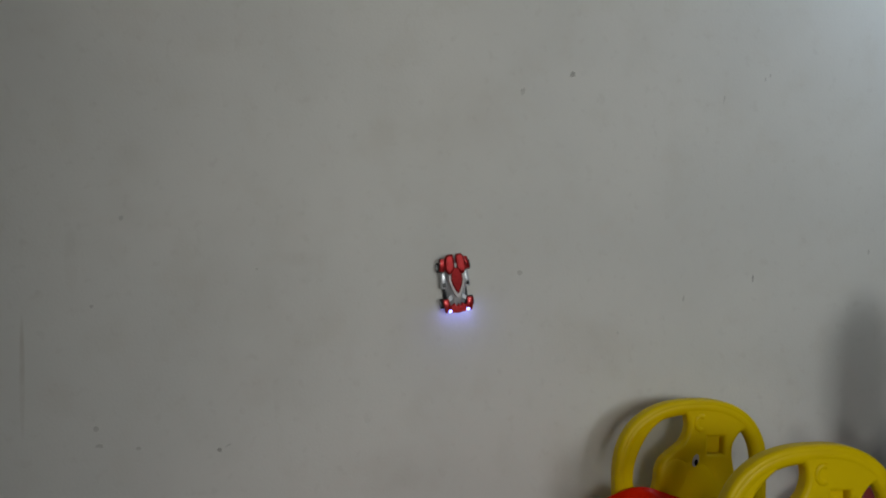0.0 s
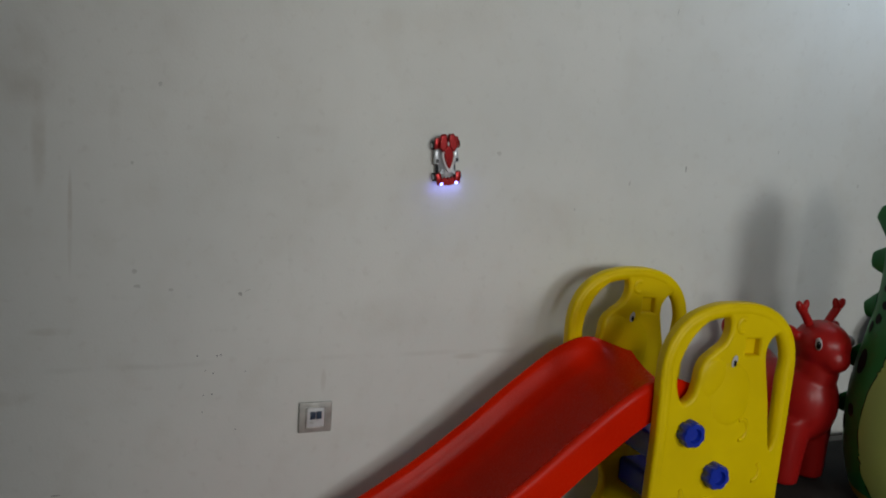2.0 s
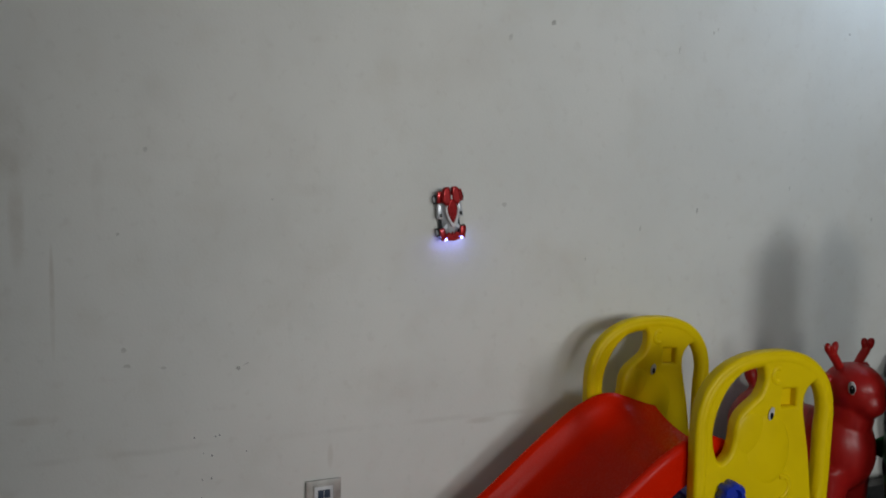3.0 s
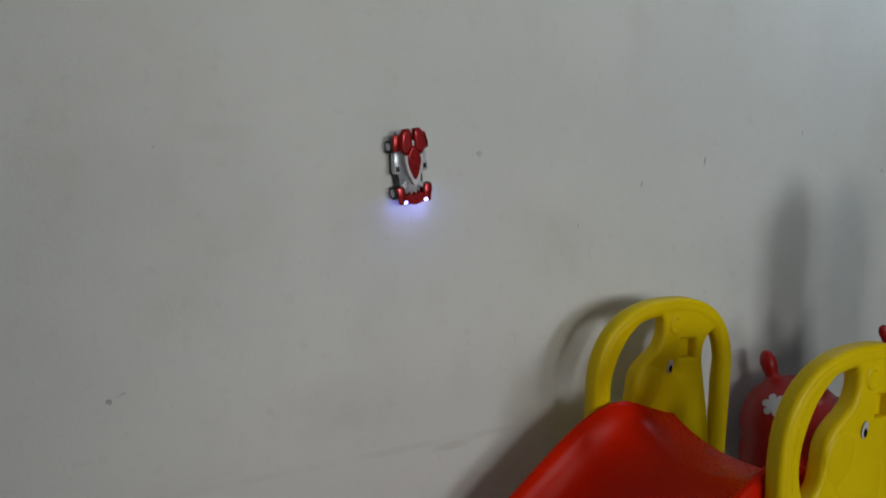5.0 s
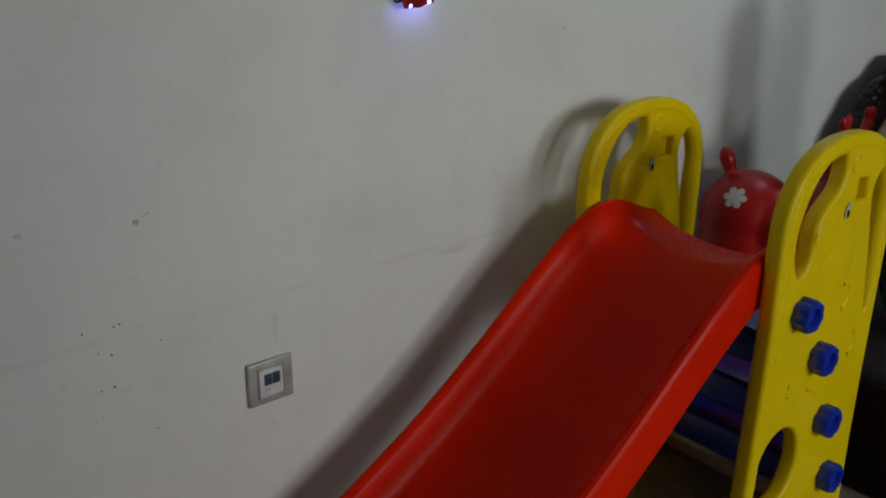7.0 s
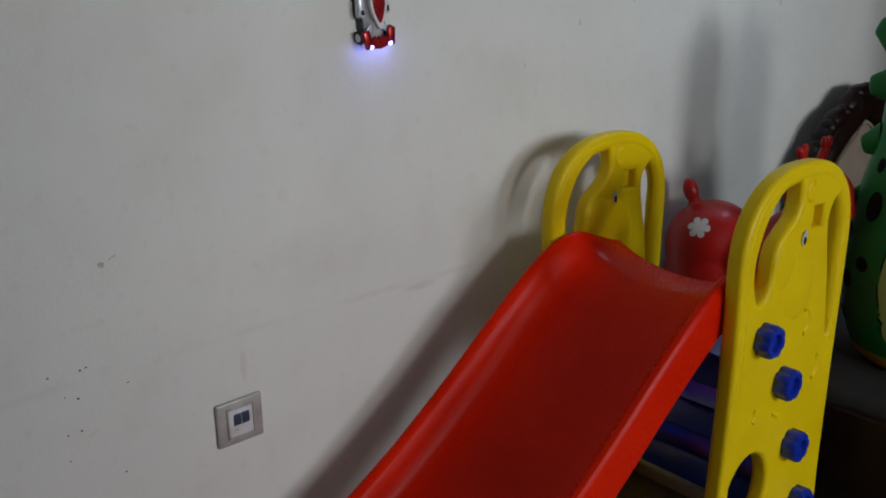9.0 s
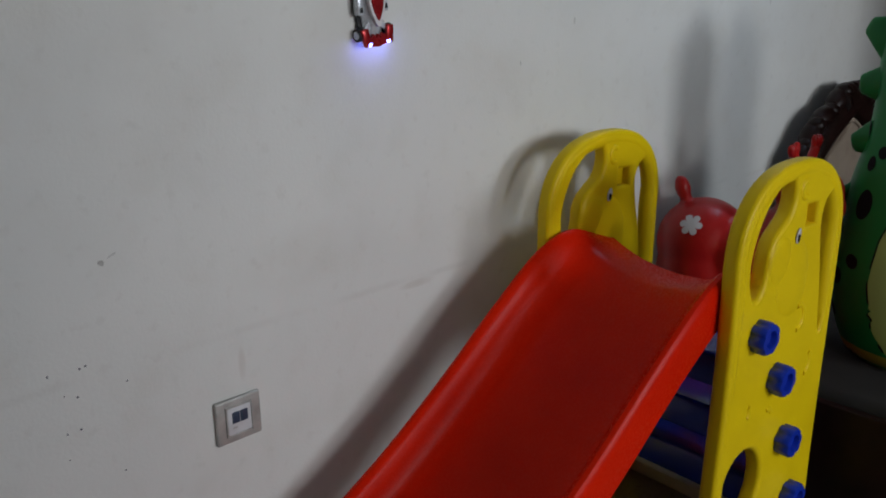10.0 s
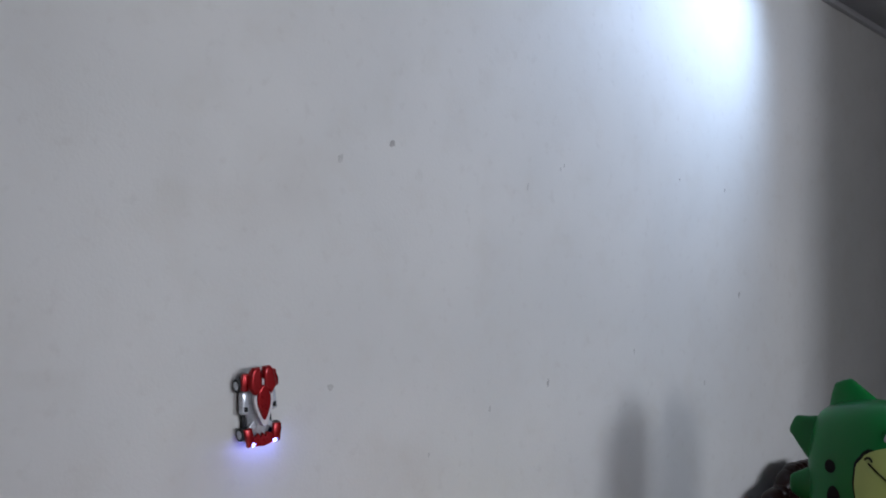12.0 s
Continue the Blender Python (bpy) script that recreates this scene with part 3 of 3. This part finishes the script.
def armchair():
    o = thing("carved_armchair", pose(1.538, -0.045, FLOOR), "dark carved wooden armchair with beige fabric back", "armchair")
    h = SEAT - FLOOR
    part("seat_base", boxed((-0.333, -0.95, 0.0), (1.00, -0.02, h - 0.025), 0.012), M_WOOD, o, "dark stained wooden base")
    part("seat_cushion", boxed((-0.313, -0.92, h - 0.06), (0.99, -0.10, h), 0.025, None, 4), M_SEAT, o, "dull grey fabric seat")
    bm = bmesh.new()
    arc = along([(0.48, 0, h - 0.05), (0.44, 0, h + 0.22), (0.46, 0, h + 0.36), (0.55, 0, h + 0.455), (0.70, 0, h + 0.535), (0.80, 0, h + 0.56), (0.92, 0, h + 0.52), (1.00, 0, h + 0.42), (1.02, 0, h + 0.22), (1.0, 0, h - 0.05)], 5)
    low = [Vector((v.x + (0.09 if v.x < 0.74 else -0.09) * 0.8, v.y, v.z - 0.085)) for v in arc]
    fr = [bm.verts.new(v + Vector((0, -0.075, 0))) for v in low]
    base = [bm.verts.new(Vector((v.x, -0.055, h - 0.06))) for v in low]
    for j in range(len(fr) - 1):
        bm.faces.new((fr[j], fr[j + 1], base[j + 1], base[j]))
    r = bmesh.ops.extrude_face_region(bm, geom=list(bm.faces))
    bmesh.ops.translate(bm, vec=(0, 0.06, 0), verts=[g for g in r["geom"] if isinstance(g, bmesh.types.BMVert)])
    part("back_panel", bm, M_FABRIC, o, "beige woven back upholstery")
    bm = bmesh.new()
    tube(bm, [v + Vector((0.045 if v.x < 0.74 else -0.045, -0.055, -0.04)) for v in arc], 0.042, 10)
    part("back_frame", bm, M_WOOD, o, "polished dark carved back frame")
    leaf = bpy.data.meshes.new("carved_leaf")
    bm = bmesh.new()
    ball(bm, (0, 0, 0), (0.062, 0.034, 0.030), (0, 0, 0), 20, 12)
    ball(bm, (0.038, -0.006, 0.006), (0.030, 0.030, 0.024), (0, 20, 0), 16, 10)
    bm.to_mesh(leaf)
    bm.free()
    leaf.materials.append(M_WOOD)
    for f in leaf.polygons:
        f.use_smooth = True
    for k in range(8, len(arc) - 8, 3):
        d = arc[k + 1] - arc[k - 1]
        c = new("carved_leaf", leaf)
        c.parent = o
        c.matrix_basis = Matrix.Translation(arc[k] + Vector((0.01, -0.045, -0.006))) @ pose(0, 0, 0, 0, -math.degrees(math.atan2(d.z, d.x)) + (14 if k % 2 else -10), 0)
    bm = bmesh.new()
    tube(bm, [v + Vector((0.012 if v.x < 0.74 else -0.012, -0.078, -0.004)) for v in low], 0.006, 8)
    part("piping", bm, M_FABRIC, o, "beige corded piping")
    return o


armchair()


# ---- hopper deer ----
def decal(centre, radii, way, loop, lift):
    """A printed shape that hugs a ball."""
    turn = Vector(way).to_track_quat("Z", "Y").to_matrix()
    bm = bmesh.new()

    def onto(x, y):
        d = (turn @ Vector((x, y, 1))).normalized()
        k = 1 / math.sqrt(sum((d[i] / radii[i]) ** 2 for i in range(3)))
        return Vector(centre) + d * (k + lift)

    rings = [[bm.verts.new(onto(x * f, y * f)) for x, y in loop] for f in (0.33, 0.66, 1.0)]
    n = len(loop)
    for r0, r1 in zip(rings, rings[1:]):
        for j in range(n):
            bm.faces.new((r0[j], r0[(j + 1) % n], r1[(j + 1) % n], r1[j]))
    bm.faces.new(rings[0])
    return bm


def petals(s):
    return [(s * (0.52 + 0.48 * abs(math.cos(3 * a)) ** 0.55) * math.cos(a), s * (0.52 + 0.48 * abs(math.cos(3 * a)) ** 0.55) * math.sin(a)) for a in [2 * math.pi * i / 72 for i in range(72)]]


def deer():
    o = thing("bouncy_deer", pose(1.364, -0.28, SEAT, 0, 0, 11), "red vinyl bouncy deer toy with short antlers", "toy")
    # it stands along its own -y, the head turned aside
    head = Matrix.Translation((0, -0.115, 0)) @ pose(0, 0, 0, 0, 0, -6) @ Matrix.Translation((0, 0.115, 0))
    bm = bmesh.new()
    rump, rump_r = (0.0, 0.125, 0.250), (0.122, 0.122, 0.118)
    ball(bm, rump, rump_r, (0, 0, 0), 32, 20)
    ball(bm, (0.0, 0.118, 0.172), (0.130, 0.125, 0.150), (0, 0, 0), 32, 20)
    ball(bm, (0.0, 0.015, 0.226), (0.108, 0.160, 0.112), (0, 0, 0), 32, 20)
    ball(bm, (0.0, -0.090, 0.250), (0.094, 0.100, 0.125), (-12, 0, 0), 32, 20)
    ball(bm, (0.0, -0.115, 0.345), (0.064, 0.068, 0.090), (0, 0, 0), 24, 16)
    bh = bmesh.new()
    ball(bh, (0.0, -0.125, 0.420), (0.074, 0.084, 0.070), (0, 0, 0), 28, 18)
    ball(bh, (0.0, -0.168, 0.390), (0.047, 0.050, 0.042), (15, 0, 0), 24, 14)
    for sx in (-1, 1):
        ball(bh, (sx * 0.088, -0.085, 0.452), (0.034, 0.016, 0.020), (0, -sx * 25, 0), 14, 10)
    bmesh.ops.transform(bh, matrix=head, verts=bh.verts)
    tmp = bpy.data.meshes.new("head")
    bh.to_mesh(tmp)
    bh.free()
    bm.from_mesh(tmp)
    for sx in (-1, 1):
        for y in (-0.10, 0.12):
            rod(bm, (sx * 0.062, y, 0.002), (sx * 0.052, y, 0.20), 0.040, 0.066 if y > 0 else 0.055, 18)
    ball(bm, (-0.02, 0.185, 0.392), (0.020, 0.022, 0.036), (-20, 0, 0), 14, 10)
    ball(bm, (-0.015, 0.178, 0.350), (0.013, 0.015, 0.030), (0, 0, 0), 12, 8)
    part("body", melted(bm, 0.0075, 5), M_RUBBER, o)
    for sx in (-1, 1):
        bm = bmesh.new()
        a = Vector((sx * 0.034, -0.105, 0.470))
        tube(bm, along([a, a + Vector((sx * 0.020, 0, 0.026)), a + Vector((sx * 0.040, 0, 0.048))], 4), 0.0125, 10)
        tip = a + Vector((sx * 0.040, 0, 0.048))
        ball(bm, tip + Vector((sx * 0.014, 0, 0.012)), (0.012, 0.011, 0.020), (0, sx * 30, 0), 12, 8)
        ball(bm, tip + Vector((-sx * 0.010, 0, 0.014)), (0.011, 0.010, 0.020), (0, -sx * 20, 0), 12, 8)
        bmesh.ops.transform(bm, matrix=head, verts=bm.verts)
        part("antler", melted(bm, 0.004, 3), M_RUBBER, o, "stubby red forked antler")
        be = ball(bmesh.new(), (sx * 0.0625, -0.164, 0.434), (0.008, 0.017, 0.018), (0, 0, sx * 28), 18, 12)
        bi = ball(bmesh.new(), (sx * 0.0668, -0.168, 0.433), (0.0060, 0.0125, 0.0135), (0, 0, sx * 28), 16, 10)
        bg = ball(bmesh.new(), (sx * 0.0712, -0.173, 0.437), (0.003, 0.004, 0.004), (0, 0, sx * 28), 10, 6)
        for q in (be, bi, bg):
            bmesh.ops.transform(q, matrix=head, verts=q.verts)
        e = part("eye", be, M_WHITE, o, "round white printed eye")
        q = part("iris", bi, M_BLACK, e, "black iris")
        part("glint", bg, M_WHITE, q)
    part("flower_print", decal(rump, rump_r, (-0.80, 0.02, 0.55), petals(0.25), 0.0015), M_WHITE, o, "white six-petalled printed flower")
    part("flower_print", decal((0.0, 0.015, 0.226), (0.108, 0.160, 0.112), (-0.93, -0.15, 0.30), petals(0.27), 0.004), M_NAVY, o, "dark six-petalled printed flower")
    return o


deer()


# ---- dinosaur bop bag ----
DINO = [(0.02, 0.0), (0.085, 0.006), (0.122, 0.030), (0.148, 0.070), (0.170, 0.130), (0.184, 0.210), (0.188, 0.280), (0.180, 0.370), (0.164, 0.460), (0.146, 0.550),
        (0.140, 0.640), (0.143, 0.720), (0.142, 0.775), (0.133, 0.815), (0.112, 0.845), (0.078, 0.866), (0.034, 0.878), (0.004, 0.879)]


def dino_radius(z):
    for (r0, z0), (r1, z1) in zip(DINO, DINO[1:]):
        if z0 <= z <= z1:
            t = (z - z0) / max(z1 - z0, 1e-6)
            return r0 + (r1 - r0) * t
    return 0.004


def dino_shell(half_angle, z0, z1, lift, jag=0.0, rows=110, cols=28):
    """A printed patch that follows the round body, centred on the front; its width in degrees varies with height."""
    bm = bmesh.new()
    grid = []
    for i in range(rows + 1):
        z = z0 + (z1 - z0) * i / rows
        w = half_angle(i / rows)
        if jag:
            w += jag * ((i * 7) % 5 - 2) * (1 if 0.13 < i / rows < 0.18 or 0.46 < i / rows < 0.51 else 0.0)
        r = dino_radius(z) + lift
        grid.append([bm.verts.new((r * math.sin(radians(w * (2 * j / cols - 1))), -r * math.cos(radians(w * (2 * j / cols - 1))), z)) for j in range(cols + 1)])
    for a, b in zip(grid, grid[1:]):
        for j in range(cols):
            bm.faces.new((a[j], a[j + 1], b[j + 1], b[j]))
    return bm


def belly_width(t):
    s = [(0.0, 30), (0.03, 54), (0.10, 67), (0.25, 73), (0.38, 70), (0.50, 61), (0.62, 53), (0.72, 52), (0.80, 57), (0.88, 61), (0.93, 60), (0.965, 53), (0.985, 42), (1.0, 22)]
    for (t0, w0), (t1, w1) in zip(s, s[1:]):
        if t0 <= t <= t1:
            k = (t - t0) / (t1 - t0)
            return w0 + (w1 - w0) * (0.5 * k + 0.5 * k * k * (3 - 2 * k))
    return 0


def on_dino(angle, z, lift=0.0):
    r = dino_radius(z) + lift
    return Vector((r * math.sin(radians(angle)), -r * math.cos(radians(angle)), z))


def dinosaur():
    o = thing("inflatable_dinosaur", pose(1.492, -0.620, SEAT - 0.008, 0.6, 0.9, -36) @ Matrix.Diagonal((0.985, 0.985, 1.015, 1)), "green inflatable dinosaur bop bag with pale belly", "toy")
    part("body", lathe(bmesh.new(), along2(DINO), 64), M_GREEN, o)
    part("belly_outline", dino_shell(lambda t: belly_width(t) + 1.6, 0.030, 0.806, 0.0010, 0.9), M_BLACK, o, "black printed outline round the belly")
    part("belly", dino_shell(belly_width, 0.036, 0.800, 0.0020, 0.9), M_BELLY, o, "pale yellow-green printed belly and muzzle")
    bm = lathe(bmesh.new(), [(0.02, -0.001), (0.087, 0.004), (0.124, 0.028), (0.136, 0.045), (0.138, 0.050), (0.130, 0.050), (0.02, 0.040)], 48)
    part("base_ring", bm, M_BASEYEL, o, "mustard yellow base")
    # mouth, nostril and eyes
    bm = bmesh.new()
    tube(bm, [on_dino(a, 0.760 - 0.070 * math.cos(radians(a * 1.75)), 0.0032) for a in range(-50, 51, 2)], 0.0020, 6)
    tube(bm, [on_dino(-50 + 3.0 * math.cos(k), 0.758 + 0.010 * math.sin(k), 0.0032) for k in [0.2 + 0.28 * i for i in range(10)]], 0.0022, 6)
    part("smile", bm, M_BLACK, o, "black printed smile")
    for s in (-1, 1):
        c = on_dino(s * 27, 0.806, -0.004)
        e = part("eye", ball(bmesh.new(), c, (0.026, 0.010, 0.032), (30, 0, s * 26), 20, 12), M_WHITE, o, "white printed eye")
        part("pupil", ball(bmesh.new(), on_dino(s * 23, 0.806, 0.003), (0.011, 0.006, 0.018), (30, 0, s * 26), 16, 10), M_BLACK, e, "black pupil")
    for s in (-1, 1):
        for a, z, w, h in ((84, 0.735, 6, 0.014), (80, 0.670, 7, 0.026), (86, 0.615, 5, 0.010), (81, 0.570, 6, 0.012), (87, 0.530, 6, 0.015), (97, 0.50, 5, 0.018), (91, 0.405, 8, 0.036), (90, 0.265, 6, 0.018),
                           (108, 0.215, 8, 0.022), (118, 0.33, 9, 0.024), (125, 0.57, 8, 0.022), (120, 0.12, 8, 0.02)):
            bm = bmesh.new()
            rim = [bm.verts.new(on_dino(s * (a + w * math.cos(2 * math.pi * j / 18)), z + h * math.sin(2 * math.pi * j / 18), 0.0016)) for j in range(18)]
            mid = bm.verts.new(on_dino(s * a, z, 0.0022))
            for j in range(18):
                bm.faces.new((rim[j], rim[(j + 1) % 18], mid))
            part("spot", bm, M_BLACK, o, "black printed oval spot")
    # soft fins up the back and over the head
    for z, tilt, size in ((0.26, 92, 0.048), (0.40, 96, 0.050), (0.55, 98, 0.052), (0.68, 84, 0.056), (0.79, 56, 0.062), (0.850, 14, 0.080)):
        r = dino_radius(z)
        back = 1.0 if z < 0.85 else 0.45
        m = pose(0, 0, 0, 0, 0, 52) @ pose(0, r * back * 0.95, z, -tilt, 0, 0)
        bm = bmesh.new()
        rod(bm, (0, 0, -0.02), (0, 0.012, size * 0.86), size * 0.95, 0.022, 24)
        bmesh.ops.transform(bm, matrix=Matrix.Diagonal((0.46, 1, 1, 1)), verts=bm.verts)
        ball(bm, (0, 0, 0), (0.024, size * 0.72, 0.025), (0, 0, 0), 20, 12)
        bmesh.ops.transform(bm, matrix=m, verts=bm.verts)
        part("fin", melted(bm, 0.0055, 11), M_GREEN, o, "soft rounded green back fin")
    # the bag is a little flatter towards the slide
    flat = pose(0, 0, 0, 0, 0, 26) @ Matrix.Diagonal((0.66, 1.05, 1, 1)) @ pose(0, 0, 0, 0, 0, -26)
    for q in o.children_recursive:
        q.data.transform(flat)
    return o


def along2(profile):
    return [(v.x, v.z) for v in along([(r, 0, z) for r, z in profile], 4)]


dinosaur()


# ---- toy car on the wall ----
def wall_car():
    """A small racing car clinging to the wall, nose down; built with its nose along -z and its roof along -y."""
    o = thing("toy_car", pose(0.338, -0.002, 1.060, 0, -7, 0) @ Matrix.Scale(0.93, 4), "red and silver toy racing car clinging to the wall", "toy car")
    bm = bmesh.new()
    hull = [(0.020, -0.060), (0.024, -0.040), (0.025, -0.018), (0.032, 0.008), (0.035, 0.026), (0.031, 0.050), (0.020, 0.066)]
    top = [0.018, 0.024, 0.030, 0.034, 0.035, 0.031, 0.022]
    rings = []
    for (w, z), h in zip(hull, top):
        rings.append([bm.verts.new((x * w, y, z)) for x, y in ((-1, -0.010), (-1, -h * 0.50), (-0.84, -h * 0.62), (-0.42, -h * 0.94), (0, -h), (0.42, -h * 0.94), (0.84, -h * 0.62), (1, -h * 0.50), (1, -0.010))])
    for a, b in zip(rings, rings[1:]):
        for j in range(8):
            bm.faces.new((a[j], a[j + 1], b[j + 1], b[j]))
        bm.faces.new((a[8], a[0], b[0], b[8]))
    bm.faces.new(rings[0])
    bm.faces.new(rings[-1])
    bmesh.ops.recalc_face_normals(bm, faces=bm.faces)
    body = part("body", bm, M_SILVER, o, "silver painted body shell with broad flanks", smooth=False)
    part("floor_pan", boxed((-0.032, -0.011, -0.058), (0.032, -0.004, 0.062), 0.003), M_SMOKE, o)
    # lozenge canopy in a pale rim
    gem = rounded([(0, -0.030), (0.010, -0.014), (0.0155, 0.008), (0.011, 0.028), (0, 0.037), (-0.011, 0.028), (-0.0155, 0.008), (-0.010, -0.014)])
    for name, k, y, mat, text in (("canopy_rim", 1.34, -0.0325, M_RIMWHITE, "white painted canopy surround"), ("canopy", 1.0, -0.0355, M_CARRED, "glossy red lozenge cockpit canopy")):
        q = part(name, plate([[(x * k, (z - 0.004) * k + 0.004) for x, z in gem]], 0.0050, 0.0042 if name == "canopy" else 0.0012, 4), mat, body, text)
        q.location = (0, y, 0.007)
        q.rotation_euler = (radians(2), 0, 0)
    # flat nose wing with three cut teeth
    wing = [(-0.030, -0.046), (-0.034, -0.060), (-0.020, -0.070), (0, -0.0735), (0.020, -0.070), (0.034, -0.060), (0.030, -0.046), (0.018, -0.053), (0.010, -0.047), (0.005, -0.056), (0, -0.048), (-0.005, -0.056), (-0.010, -0.047), (-0.018, -0.053)]
    w = part("front_wing", plate([wing], 0.0045, 0.0016, 2), M_CARRED, o, "red toothed front wing")
    w.location = (0, -0.0245, 0)
    for s in (-1, 1):
        # angular front fender over the wheel
        bm = bmesh.new()
        box(bm, (s * 0.0375 - 0.0085, -0.031, -0.064), (s * 0.0375 + 0.0085, -0.021, -0.029), 0.003, pose(0, 0, 0, 0, s * 9, 0))
        part("front_fender", bm, M_CARRED, o, "angular red front fender")
        bm = bmesh.new()
        box(bm, (s * 0.0310 - 0.0075, -0.024, -0.012), (s * 0.0310 + 0.0075, -0.007, 0.031), 0.004, pose(0, 0, 0, 0, -s * 5, 0))
        part("side_pod", bm, M_SILVER, o, "silver side pod")
        part("air_intake", boxed((s * 0.031 - 0.004, -0.0248, -0.004), (s * 0.031 + 0.004, -0.0225, 0.006), 0.001), M_SMOKE, o, "dark air intake")
        arm = plate([[(s * 0.012, -0.036), (s * 0.034, -0.050), (s * 0.034, -0.041), (s * 0.014, -0.022)]], 0.003, 0.001, 1)
        part("suspension_arm", arm, M_SILVER, o, "silver suspension arm").location = (0, -0.020, 0)
        fin = plate([[(s * 0.0015, 0.040), (s * 0.017, 0.024), (s * 0.030, 0.040), (s * 0.025, 0.070), (s * 0.018, 0.078), (s * 0.005, 0.078), (s * 0.0015, 0.066)]], 0.0075, 0.0058, 4)
        part("tail_fin", fin, M_CARRED, o, "red rear tail fin").location = (0, -0.0345, 0)
        bm = bmesh.new()
        box(bm, (s * 0.0375 - 0.008, -0.031, 0.030), (s * 0.0375 + 0.008, -0.020, 0.064), 0.004, pose(0, 0, 0, 0, -s * 8, 0))
        part("rear_fender", bm, M_CARRED, o, "red rear fender")
        for z in (-0.046, 0.046):
            w = part("wheel", rod(bmesh.new(), (s * 0.029, -0.013, z), (s * 0.0425, -0.013, z), 0.0125, None, 28), M_TYRE, o, "small black tyre")
            part("rim", rod(bmesh.new(), (s * 0.0420, -0.013, z), (s * 0.0432, -0.013, z), 0.0080, None, 20), M_SILVER, w)
        part("headlamp", ball(bmesh.new(), (s * 0.024, -0.0285, -0.0655), (0.0052, 0.0038, 0.0042), (0, 0, 0), 12, 8), M_LED, o, "lit blue-white headlamp")
        part("tail_lamp", ball(bmesh.new(), (s * 0.027, -0.028, 0.064), (0.0035, 0.0030, 0.0035), (0, 0, 0), 12, 8), M_TAIL, o, "small red tail lamp")
    return o


wall_car()
for s in (-1, 1):
    led = bpy.data.lights.new("headlamp_light", "POINT")
    led.energy, led.color, led.shadow_soft_size = 0.032, (0.25, 0.28, 1.0), 0.004
    new("headlamp_light", led).location = (0.346 + s * 0.022, -0.028, 0.992)


# ---- floor tiles and baseboard ----
tile_bm = boxed((-0.199, -0.199, -0.008), (0.199, 0.199, 0.0), 0.0015, None, 1)
tile_me = bpy.data.meshes.new("tile")
tile_bm.to_mesh(tile_me)
tile_bm.free()
tile_me.materials.append(M_FLOOR)
floor_ob = bpy.data.objects["floor"]
for i in range(17):
    for j in range(14):
        t = new("tile", tile_me)
        t.location = (LEFT + 0.2 + 0.4 * i, -0.2 - 0.4 * j, FLOOR)
        t.parent = floor_ob
